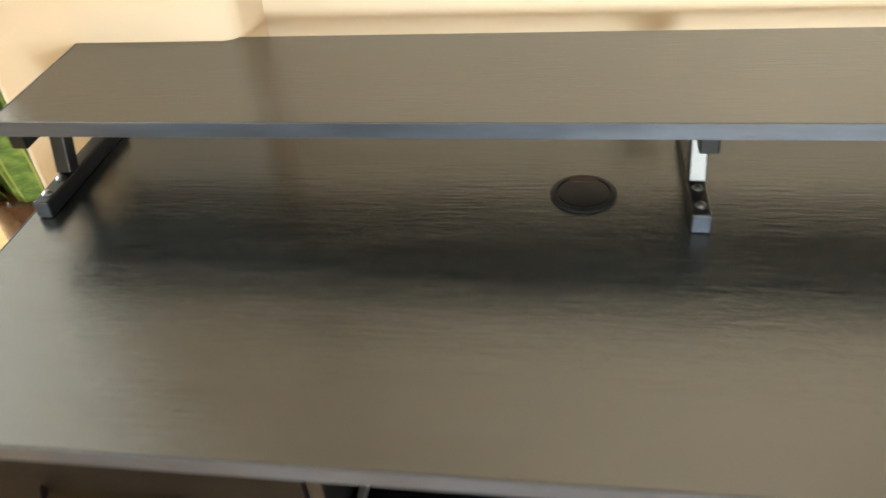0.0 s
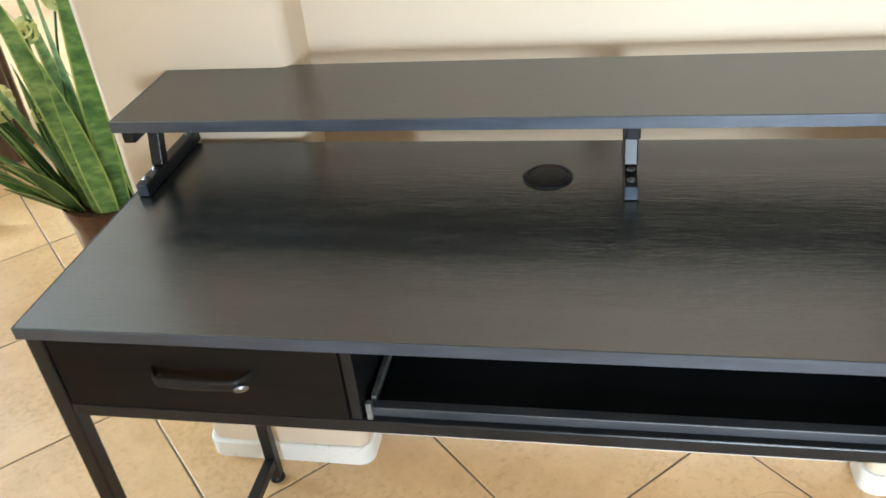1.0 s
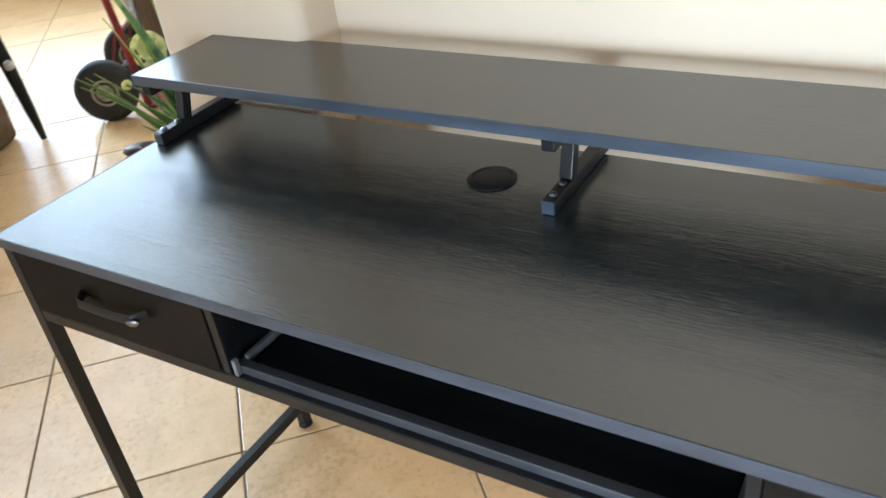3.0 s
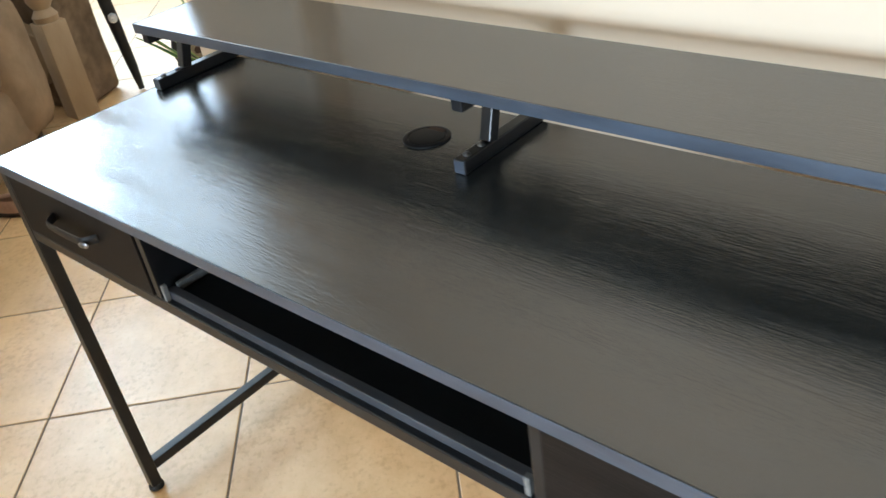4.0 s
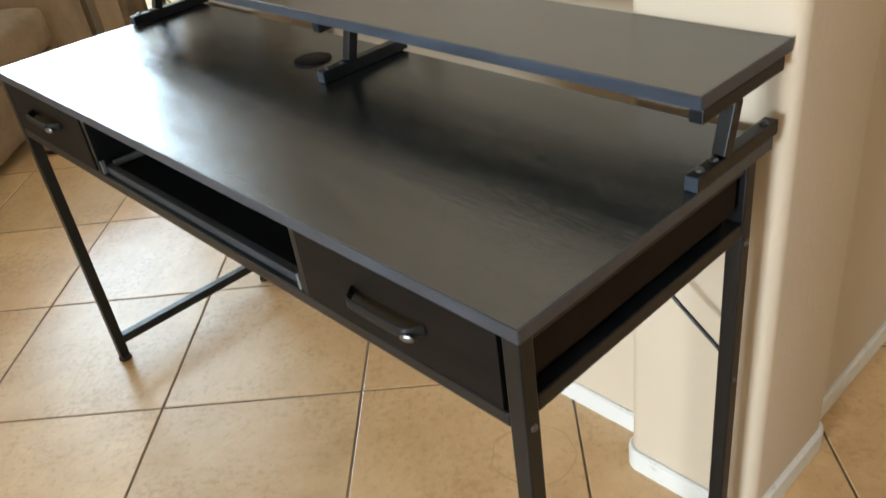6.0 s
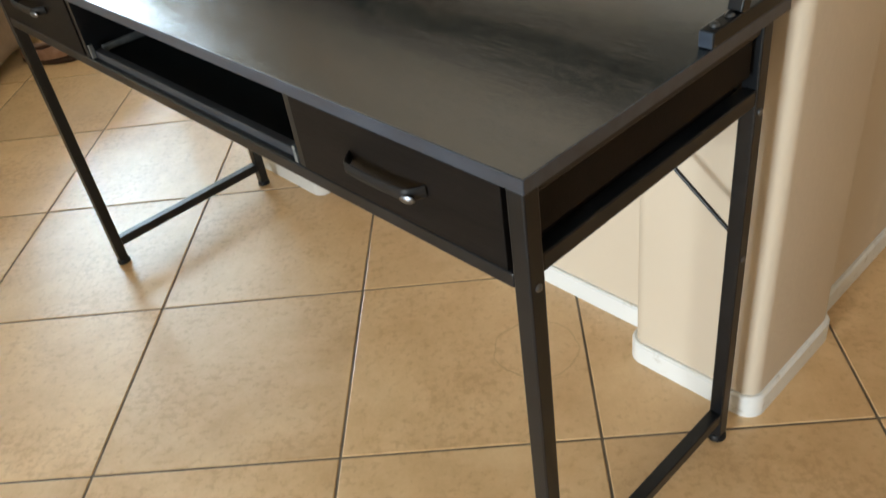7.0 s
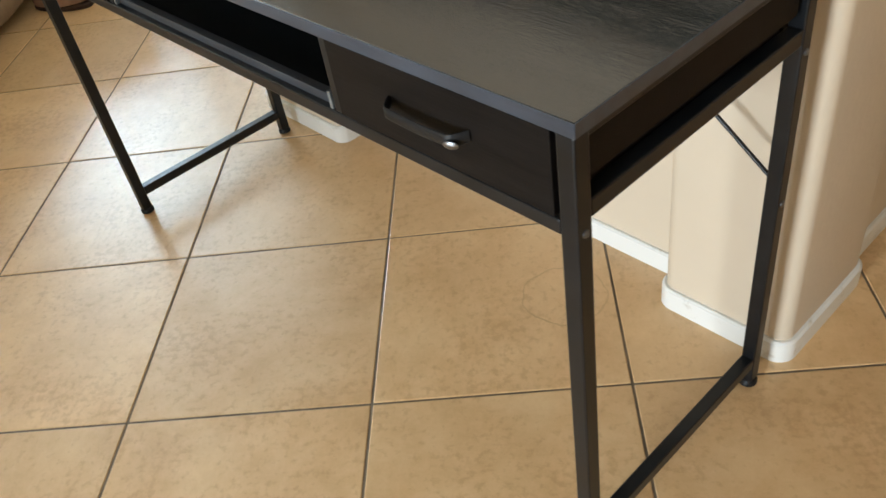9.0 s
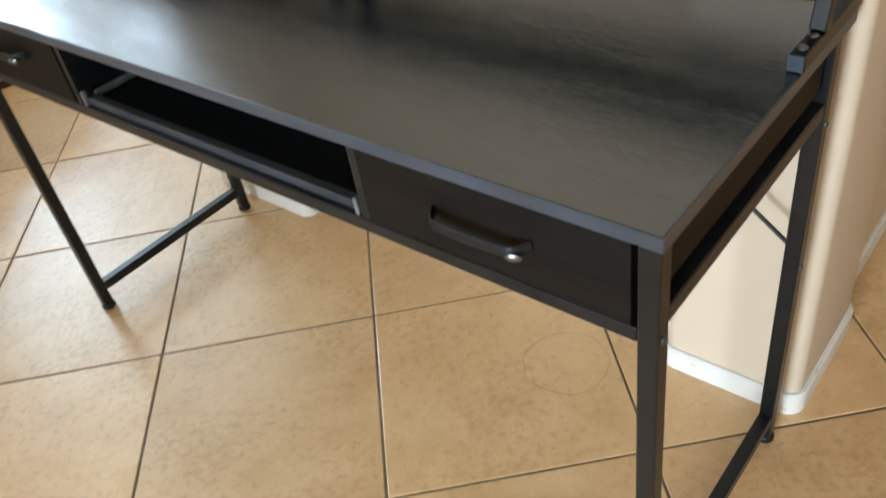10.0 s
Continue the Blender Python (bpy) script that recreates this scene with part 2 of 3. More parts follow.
def rounded_block(x0, x1, y0, y1, z0, z1, r, corners, seg=6):
    """An upright block whose corners named in `corners` (sw, se, ne, nw) are rounded in plan."""
    bm = bmesh.new()
    plan = []
    for key, cx, cy, a in (("sw", x0, y0, 180), ("se", x1, y0, 270), ("ne", x1, y1, 0), ("nw", x0, y1, 90)):
        if key in corners:
            ox, oy = cx + (r if "w" in key else -r), cy + (r if "s" in key else -r)
            plan += [(ox + r * math.cos(radians(a + 90 * k / seg)), oy + r * math.sin(radians(a + 90 * k / seg))) for k in range(seg + 1)]
        else:
            plan.append((cx, cy))
    low = [bm.verts.new((x, y, z0)) for x, y in plan]
    high = [bm.verts.new((x, y, z1)) for x, y in plan]
    n = len(plan)
    for i in range(n):
        bm.faces.new((low[i], low[(i + 1) % n], high[(i + 1) % n], high[i]))
    bm.faces.new(high)
    bm.faces.new(low[::-1])
    return bm


def rod(a, b, r, n=12, r2=None, bm=None):
    """A round bar from a to b."""
    bm = bm or bmesh.new()
    a, b = Vector(a), Vector(b)
    m = Matrix.Translation((a + b) / 2) @ (b - a).to_track_quat("Z", "Y").to_matrix().to_4x4()
    bmesh.ops.create_cone(bm, cap_ends=True, segments=n, radius1=r, radius2=r if r2 is None else r2, depth=(b - a).length, matrix=m)
    return bm


def bar(a, b, w, h, bevel=0.002, bm=None):
    """A square tube from a to b with its width level."""
    bm = bm or bmesh.new()
    a, b = Vector(a), Vector(b)
    d = (b - a).normalized()
    side = d.cross(Vector((0, 0, 1)))
    side = side.normalized() if side.length > 1e-4 else Vector((1, 0, 0))
    up = side.cross(d)
    r = Matrix((side, up, d)).transposed().to_4x4()
    made = bmesh.ops.create_cube(bm, size=1, matrix=Matrix.Translation((a + b) / 2) @ r @ Matrix.Diagonal((w, h, (b - a).length, 1)))
    if bevel:
        edges = {e for v in made["verts"] for e in v.link_edges}
        bmesh.ops.bevel(bm, geom=list(edges), offset=bevel, segments=2, profile=0.5, affect="EDGES")
    return bm


def lathe(profile, n=28, bm=None, m=Matrix()):
    bm = bm or bmesh.new()
    rings = []
    for r, z in profile:
        rings.append([bm.verts.new(m @ Vector((r * math.cos(2 * math.pi * k / n), r * math.sin(2 * math.pi * k / n), z))) for k in range(n)])
    for a, b in zip(rings, rings[1:]):
        for k in range(n):
            bm.faces.new((a[k], a[(k + 1) % n], b[(k + 1) % n], b[k]))
    bm.faces.new(rings[0][::-1])
    bm.faces.new(rings[-1])
    return bm


def sweep(points, radius, n=8, bm=None, flat=1.0):
    """A round (or flattened) tube along points."""
    bm = bm or bmesh.new()
    pts = [Vector(p) for p in points]
    rings = []
    for i, p in enumerate(pts):
        d = (pts[min(i + 1, len(pts) - 1)] - pts[max(i - 1, 0)]).normalized()
        side = d.cross(Vector((0, 0, 1)))
        side = side.normalized() if side.length > 1e-3 else Vector((1, 0, 0))
        up = side.cross(d)
        r = radius(i / (len(pts) - 1)) if callable(radius) else radius
        rings.append([bm.verts.new(p + side * (r * math.cos(2 * math.pi * k / n)) + up * (r * flat * math.sin(2 * math.pi * k / n))) for k in range(n)])
    for a, b in zip(rings, rings[1:]):
        for k in range(n):
            bm.faces.new((a[k], a[(k + 1) % n], b[(k + 1) % n], b[k]))
    bm.faces.new(rings[0][::-1])
    bm.faces.new(rings[-1])
    return bm


def soft_box(x0, x1, y0, y1, z0, z1, bevel, puff=0.0, seed=0):
    """A cushion-like block: rounded, slightly uneven."""
    bm = bmesh.new()
    bmesh.ops.create_cube(bm, size=1)
    bmesh.ops.subdivide_edges(bm, edges=bm.edges[:], cuts=7, use_grid_fill=True)
    size = Vector((x1 - x0, y1 - y0, z1 - z0))
    mid = Vector(((x0 + x1) / 2, (y0 + y1) / 2, (z0 + z1) / 2))
    for v in bm.verts:
        p = Vector([c * s for c, s in zip(v.co, size)])
        inner = Vector([max(-s / 2 + bevel, min(s / 2 - bevel, c)) for c, s in zip(p, size)])
        d = p - inner
        if d.length > 1e-6:
            p = inner + d.normalized() * bevel
        k = (1 - (2 * v.co.x) ** 2) * (1 - (2 * v.co.y) ** 2)
        p.z += puff * max(k, 0) * (1 if v.co.z > 0 else 0)
        p += Vector((0, 0, 0)) + noise.noise_vector(p * 5 + Vector((seed, 0, 0))) * bevel * 0.16
        v.co = mid + p
    return bm


def structure(name, bm, mats, label, category, smooth=False):
    return tagged(link(name, bm, mats, None, "", smooth), label, category, "", "structure")


# ---------------------------------------------------------------- structure
WEST, EAST, SOUTH, NORTH, HIGH = -12.0, 8.0, -6.2, 11.6, 6.9
floor = structure("floor", box(WEST, EAST, SOUTH, NORTH + 0.1, -0.12, -0.0018), GROUT, "brown grout bed of the tan tiled floor", "floor")
structure("ceiling", box(WEST, EAST, SOUTH, NORTH + 0.1, HIGH, HIGH + 0.1), CEIL, "white textured ceiling", "ceiling")

PIER_W, PIER_E, NICHE = 0.489, 0.501, 0.579
structure("wall_pier_west", rounded_block(-0.138, 0.203, PIER_W, 0.95, 0, HIGH, 0.022, ("sw", "se")), WALL, "tan painted wall end with a rounded corner", "wall", True)
structure("wall_niche", box(0.19, 1.18, NICHE, 0.95, 0, HIGH), WALL, "pale tan back wall of a shallow recess", "wall")
structure("wall_pier_east", rounded_block(1.157, 1.401, PIER_E, 0.768, 0, HIGH, 0.024, ("sw", "se", "ne")), WALL, "tan painted wall pier with rounded corners", "wall", True)
structure("wall_passage", box(1.157, 1.368, 0.773, 4.2, 0, HIGH), WALL, "tan passage wall behind the pier", "wall")
structure("wall_inner", box(-0.138, 0.0, 0.96, NORTH, 0, HIGH), WALL, "tan side wall of the hall", "wall")
low = box(-1.2, 0.9, 0.0, 0.12, 0, 0.62, 0.004)
low_wall = structure("wall_low", low, WALL, "low tan wall under the hall window", "wall")
low_wall.matrix_basis = pose(-4.05, 3.16, 0, 0, 0, 38)
structure("wall_hall", box(WEST, -0.138, NORTH, NORTH + 0.12, 0, HIGH), WALL, "tan far wall of the hall", "wall")
structure("wall_east", box(EAST, EAST + 0.12, SOUTH, 4.32, 0, HIGH), WALL, "plain tan side wall", "wall")
structure("wall_north", box(1.37, EAST, 4.2, 4.32, 0, HIGH), WALL, "plain tan end wall of the passage", "wall")


def wall_with_opening(name, along, at, thick, a0, a1, o0, o1, z0, z1, label):
    bm = bmesh.new()
    for p in ((a0, o0, 0, HIGH), (o1, a1, 0, HIGH), (o0, o1, 0, z0), (o0, o1, z1, HIGH)):
        if p[1] - p[0] > 1e-3 and p[3] - p[2] > 1e-3:
            if along == "x":
                box(p[0], p[1], at - thick, at, p[2], p[3], bm=bm)
            else:
                box(at - thick, at, p[0], p[1], p[2], p[3], bm=bm)
    return structure(name, bm, WALL, label, "wall")


wall_with_opening("wall_south", "x", SOUTH, 0.14, WEST, EAST, 1.15, 2.75, 0.50, 2.10, "tan wall with a window opening")
# unseen wall, added to keep part of the south light off the west pier
structure("wall_light_blocker", box(WEST, 1.0, -2.72, -2.6, 0, HIGH), WALL, "unseen plain tan wall added to block window light from the left", "wall")
wall_with_opening("wall_west", "y", WEST, 0.14, SOUTH, 5.90, 1.20, 4.60, 3.40, 5.60, "tan wall with a wide window opening")
wall_with_opening("wall_stairwell", "y", WEST, 0.14, 5.90, NORTH + 0.12, 6.25, 10.95, 3.65, 6.55, "tan stairwell wall with a tall window opening")


def window(name, along, at, a0, a1, z0, z1, label, category):
    w = new(name)
    tagged(w, label, category, "", "structure")
    fr, bars = 0.05, 0.03

    def piece(p0, p1, q0, q1, depth=0.06):
        return box(p0, p1, at - depth, at, q0, q1, 0.004) if along == "x" else box(at - depth, at, p0, p1, q0, q1, 0.004)
    mid = (a0 + a1) / 2
    for p in ((a0, a0 + fr, z0, z1), (a1 - fr, a1, z0, z1), (a0 + fr, a1 - fr, z1 - fr, z1), (a0 + fr, a1 - fr, z0, z0 + fr), (mid - bars, mid + bars, z0 + fr, z1 - fr)):
        part("window_frame", piece(*p), TRIM, w, "", False)
    for p0, p1 in ((a0 + fr, mid - bars), (mid + bars, a1 - fr)):
        g = part("pane", piece(p0 + 0.002, p1 - 0.002, z0 + fr + 0.002, z1 - fr - 0.002, 0.006), GLASS, w, "clear glass pane", False)
        g.visible_shadow = False
        g.location = (0, -0.025, 0) if along == "x" else (-0.025, 0, 0)
    return w


window("window_2", "x", SOUTH - 0.03, 1.15, 2.75, 0.50, 2.10, "white framed window with clear panes", "window")
window("window_3", "y", WEST - 0.03, 6.25, 10.95, 3.65, 6.55, "tall white framed stairwell window", "window")
window("window_1", "y", WEST - 0.03, 1.20, 4.60, 3.40, 5.60, "white framed window with clear panes", "window")


def skirting(points, name="baseboard", h=0.046, t=0.009):
    """A baseboard along a polyline in plan, wall on its left; rounded top edge."""
    bm = bmesh.new()
    prof = [(0, 0), (t, 0), (t, h - 0.004), (t - 0.004, h), (0, h)]
    rows = []
    pts = [Vector((*p, 0)) for p in points]
    for i, p in enumerate(pts):
        d0 = (p - pts[i - 1]).normalized() if i else (pts[1] - p).normalized()
        d1 = (pts[i + 1] - p).normalized() if i + 1 < len(pts) else d0
        n0, n1 = Vector((d0.y, -d0.x, 0)), Vector((d1.y, -d1.x, 0))
        n = (n0 + n1).normalized()
        k = 1 / max(n.dot(n0), 0.3)
        rows.append([bm.verts.new(p + n * (u * k) + Vector((0, 0, z))) for u, z in prof])
    for a, b in zip(rows, rows[1:]):
        for j in range(len(prof)):
            bm.faces.new((a[j], b[j], b[(j + 1) % len(prof)], a[(j + 1) % len(prof)]))
    bm.faces.new(rows[0])
    bm.faces.new(rows[-1][::-1])
    bmesh.ops.recalc_face_normals(bm, faces=bm.faces[:])
    return structure(name, bm, TRIM, "white painted baseboard with scuffs", "baseboard", True)


def arc(cx, cy, r, a0, a1, n=6):
    return [(cx + r * math.cos(radians(a0 + (a1 - a0) * k / n)), cy + r * math.sin(radians(a0 + (a1 - a0) * k / n))) for k in range(n + 1)]


skirting([(-0.138, 0.95)] + arc(-0.116, PIER_W + 0.022, 0.022, 180, 270) + arc(0.181, PIER_W + 0.022, 0.022, 270, 360) + [(0.203, NICHE - 0.017)])
skirting([(0.203, NICHE), (1.157, NICHE)])
skirting([(1.157, NICHE - 0.017)] + arc(1.181, PIER_E + 0.024, 0.024, 180, 270) + arc(1.377, PIER_E + 0.024, 0.024, 270, 360) + arc(1.377, 0.744, 0.024, 0, 90))
skirting([(1.368, 0.79), (1.368, 4.2)])
skirting([(WEST, NORTH), (-0.138, NORTH)])
low_board = skirting([(-1.2, 0.0), (0.9, 0.0)])
low_board.matrix_basis = pose(-4.05, 3.16, 0, 0, 0, 38)

# ---------------------------------------------------------------- the desk
W, D, H = 1.391, 0.472, 0.750
desk = thing("computer_desk", "black wood-grain desk with steel legs, two drawers and raised shelf", "desk")
THICK = 0.016
part("desktop", box(0.001, W - 0.001, 0.001, D - 0.001, H - THICK, H, 0.0012), TOP, desk, "black wood-grain laminate top", False)
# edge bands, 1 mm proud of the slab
part("edge_band", box(0, W, -0.0006, 0.0008, H - THICK - 0.0002, H + 0.0001, 0.0004, 1), BAND, desk, "edge band with blue-grey sky sheen painted into its colour", False)
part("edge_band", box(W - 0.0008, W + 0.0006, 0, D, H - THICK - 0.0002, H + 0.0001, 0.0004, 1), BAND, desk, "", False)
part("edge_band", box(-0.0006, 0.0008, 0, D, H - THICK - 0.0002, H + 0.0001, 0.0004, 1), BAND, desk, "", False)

TUBE = 0.0225
FY, BY = 0.013, 0.431          # leg centres, front and back
LX, RX = 0.020, W - 0.014      # leg centres, left and right


def leg(x, y, out):
    bm = box(x - TUBE / 2, x + TUBE / 2, y - TUBE / 2, y + TUBE / 2, 0.012, H - THICK - 0.0005, 0.0025)
    lg = part("leg", bm, STEEL, desk, "", False)
    part("foot", lathe([(0.012, 0.0), (0.0155, 0.002), (0.0155, 0.008), (0.012, 0.0125)], 18, m=Matrix.Translation((x, y, 0))), PLASTIC, lg, "round black levelling foot")
    for z in (0.617, 0.385):
        if out and (z > 0.5 or y == BY):
            part("bolt", lathe([(0.0048, 0), (0.0048, 0.0012), (0.003, 0.003), (0.0012, 0.0034)], 12, m=pose(x + out * TUBE / 2, y, z, 0, 90 * out, 0)), CHROME, lg, "small dark bolt head")
    return lg


for x, out in ((LX, -1), (RX, 1)):
    for y in (FY, BY):
        leg(x, y, out)

half = TUBE / 2
for x in (LX, RX):
    part("side_rail", box(x - half + 0.001, x + half - 0.001, FY + half, BY - half, 0.629, 0.651, 0.002), STEEL, desk, "", False)
    part("stretcher", box(x - half + 0.001, x + half - 0.001, FY + half, BY - half, 0.048, 0.070, 0.002), STEEL, desk, "", False)
    part("top_rail", box(x - half + 0.003, x + half - 0.003, FY + half, BY - half, H - THICK - 0.013, H - THICK - 0.0008, 0.002), STEEL, desk, "", False)
part("front_rail", box(LX + half, RX - half, FY - half + 0.0005, FY + half - 0.0005, 0.611, 0.630, 0.002), STEEL, desk, "", False)
part("back_rail", box(LX + half, RX - half, BY - half + 0.001, BY + half - 0.001, 0.622, 0.644, 0.002), STEEL, desk, "", False)
for s, x0 in ((1, RX), (-1, LX)):
    part("brace", rod((x0 - s * 0.010, BY + 0.014, 0.405), (x0 - s * 0.30, BY + 0.014, 0.628), 0.0032, 10), STEEL, desk, "thin diagonal steel rod")

# slot between the drawers, with a sliding tray
SL0, SL1 = 0.390, 1.011
for x0, x1 in ((SL0, SL0 + 0.013), (SL1 - 0.013 + 0.012, SL1 + 0.012)):
    part("divider", box(x0, x1, 0.004, 0.43, 0.6305, H - THICK - 0.0006, 0.001), STEEL, desk, "", False)
for x0, x1 in ((SL0 - 0.0015, SL0 + 0.0135), (SL1 - 0.0015, SL1 + 0.0122)):
    part("runner", box(x0, x1, 0.0255, 0.405, 0.6120, 0.6303, 0.001), STEEL, desk, "", False)
tray = part("keyboard_tray", box(SL0 + 0.026, SL1 - 0.014, 0.026, 0.405, 0.625, 0.634, 0.001), MATTE, desk, "matt black sliding tray set inside the slot", False)
part("tray_edge", box(SL0 + 0.016, SL1 - 0.006, 0.012, 0.0256, 0.6285, 0.6425, 0.0012), TRAY_EDGE, tray, "grey edge of the tray", False)
for x0, x1 in ((SL0 + 0.0185, SL0 + 0.0250), (SL1 - 0.0125, SL1 - 0.0060)):
    part("slide", box(x0, x1, 0.0262, 0.385, 0.6350, 0.6470, 0.001), ZINC, tray, "zinc drawer slide", False)
    part("slide_stop", box(x0, x1, 0.004, 0.0115, 0.6305, 0.655, 0.001), ZINC, tray, "", False)
part("under_panel", box(SL0 + 0.014, SL1 - 0.002, 0.03, 0.41, 0.6125, 0.6195), STEEL, desk, "", False)


def handle(x0, x1, z, parent):
    """A flat strap pull that stands off the drawer, thinner than it is high, bent in at both ends."""
    pts, n = [], 26
    for k in range(n + 1):
        u = k / n
        s = math.sin(math.pi * u)
        pts.append((x0 + (x1 - x0) * u, 0.0 - 0.018 * min(1, s * 3.2) ** 0.8, z - 0.003 * s))
    strap = part("handle", sweep(pts, lambda u: 0.0022, 14, flat=3.3), PLASTIC, parent, "black flat strap handle")
    part("handle_stud", lathe([(0.0052, 0.0), (0.0055, 0.0015), (0.004, 0.003), (0.0012, 0.0036)], 18, m=pose(x1 - 0.0085, -0.0182, z - 0.0035, 100, 0, 22) @ Matrix.Diagonal((1.6, 1.0, 1, 1))), CHROME, strap, "bright oval stud")


def drawer(x0, x1, h0, h1, hz):
    d = part("drawer", box(x0, x1, 0.0015, 0.018, 0.632, H - THICK - 0.002, 0.0012), DRAWER_WOOD, desk, "closed black-brown wood-grain drawer", False)
    part("drawer_box", box(x0 - 0.0035 if x0 < 0.5 else x0 - 0.0012, x1 + 0.0055 if x0 > 0.5 else x1, 0.026, 0.405, 0.612, H - THICK - 0.0145, 0.001), DRAWER_WOOD, d, "", False)
    handle(h0, h1, hz, d)
    return d


drawer(LX + half + 0.004, SL0 - 0.002, 0.162, 0.285, 0.695)
drawer(SL1 + 0.0135, RX - half - 0.006, 1.131, 1.254, 0.687)
# side aprons above the gap
for x0, x1 in ((W - 0.022, W - 0.010), (0.010, 0.022)):
    part("apron", box(x0, x1, FY + half + 0.001, BY - half - 0.010, 0.671, H - THICK - 0.0135, 0.001), DRAWER_WOOD, desk, "", False)

# cable grommet
gx, gy, gr = 0.594, 0.360, 0.034
grommet = part("cable_grommet", lathe([(gr, H), (gr, H + 0.0018), (gr - 0.003, H + 0.0032), (gr - 0.006, H + 0.0030), (gr - 0.007, H + 0.0012)], 40, m=Matrix.Translation((gx, gy, 0))), PLASTIC, desk, "round black cable grommet")
part("grommet_cap", lathe([(gr - 0.0075, H + 0.0010), (gr - 0.0078, H + 0.0024), (gr - 0.010, H + 0.0028), (0.001, H + 0.0028)], 36, m=Matrix.Translation((gx, gy, 0))), PLASTIC, grommet)
part("cable_slot", box(gx - 0.014, gx + 0.014, gy + gr - 0.016, gy + gr - 0.007, H + 0.0026, H + 0.0034, 0.0003, 1), LINING, grommet, "dark cable slot", False)

# raised shelf on three brackets
SY0, SY1, SZ0, SZ1 = 0.302, 0.5015, 0.850, 0.866
shelf = part("raised_shelf", box(0.001, W - 0.001, SY0 + 0.001, SY1 - 0.001, SZ0, SZ1, 0.0012), TOP, desk, "black laminate monitor shelf", False)
part("edge_band", box(0, W, SY0 - 0.0006, SY0 + 0.0008, SZ0 - 0.0002, SZ1 + 0.0001, 0.0004, 1), BAND, shelf, "edge band with blue-grey sky sheen painted into its colour", False)
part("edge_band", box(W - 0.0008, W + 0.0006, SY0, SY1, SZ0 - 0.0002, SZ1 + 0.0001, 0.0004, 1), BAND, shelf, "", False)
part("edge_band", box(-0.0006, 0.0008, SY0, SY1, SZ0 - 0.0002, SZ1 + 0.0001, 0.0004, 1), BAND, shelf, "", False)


def bracket(x, y0):
    s = 0.009
    b = part("shelf_bracket", box(x - s, x + s, y0, 0.482, H + 0.0003, H + 0.020, 0.0018), STEEL, desk, "black square tube shelf bracket", False)
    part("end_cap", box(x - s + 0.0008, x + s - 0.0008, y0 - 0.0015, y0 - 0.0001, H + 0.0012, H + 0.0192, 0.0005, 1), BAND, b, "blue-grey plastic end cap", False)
    part("post", bar((x, y0 + 0.062, H + 0.0195), (x, y0 + 0.080, SZ0 - 0.0165), 0.018, 0.018, 0.0018), STEEL, b, "", False)
    part("top_bar", box(x - s, x + s, 0.306, 0.483, SZ0 - 0.018, SZ0 - 0.0003, 0.0018), STEEL, b, "", False)
    for y in (y0 + 0.016, 0.462, y0 + 0.046):
        part("bolt", lathe([(0.0055, 0), (0.0055, 0.0014), (0.0036, 0.0035), (0.0012, 0.004)], 12, m=Matrix.Translation((x, y, H + 0.0199))), CHROME, b, "small domed bolt")
    return b


for x, y0 in ((0.020, 0.300), (0.704, 0.298), (W - 0.008, 0.303)):
    bracket(x, y0)

# ---------------------------------------------------------------- the hall: plant, hand truck, stair rail, armchair
def blade(base, heading, lean, length, width, bend, seed, thick=0.0022):
    """A stiff sword-shaped leaf, green with a yellow margin, slightly twisted and channelled."""
    rnd = random.Random(seed)
    bm = bmesh.new()
    n = 16
    out = Vector((math.cos(heading), math.sin(heading), 0))
    side0 = Vector((-out.y, out.x, 0))
    twist = rnd.uniform(-1.3, 1.3)
    sway = rnd.uniform(-0.16, 0.16)
    rows = []
    p = Vector(base)
    ang = lean
    for i in range(n + 1):
        u = i / n
        d = (out * math.sin(ang) + side0 * sway * (0.4 + u) + Vector((0, 0, math.cos(ang)))).normalized()
        t = twist * u
        side = side0 * math.cos(t) + d.cross(side0) * math.sin(t)
        norm = side.cross(d)
        w = width * (0.45 + 0.55 * math.sin(math.pi * min(u * 0.85 + 0.12, 1))) * (1 - u ** 3.2) + 0.0010
        w *= 1 + 0.05 * math.sin(9 * u + seed)
        row = []
        for s, lift in ((-1, 0.10), (-0.84, 0.07), (-0.4, 0.0), (0, -0.05), (0.4, 0.0), (0.84, 0.07), (1, 0.10)):
            row.append(bm.verts.new(p + side * (w * s) + norm * (w * lift)))
        rows.append(row)
        p = p + d * (length / n)
        ang += bend / n
    for a, b in zip(rows, rows[1:]):
        for j in range(6):
            f = bm.faces.new((a[j], a[j + 1], b[j + 1], b[j]))
            f.material_index = 1 if j in (0, 5) else 0
    bm.normal_update()
    bmesh.ops.solidify(bm, geom=bm.faces[:], thickness=thick)
    return bm


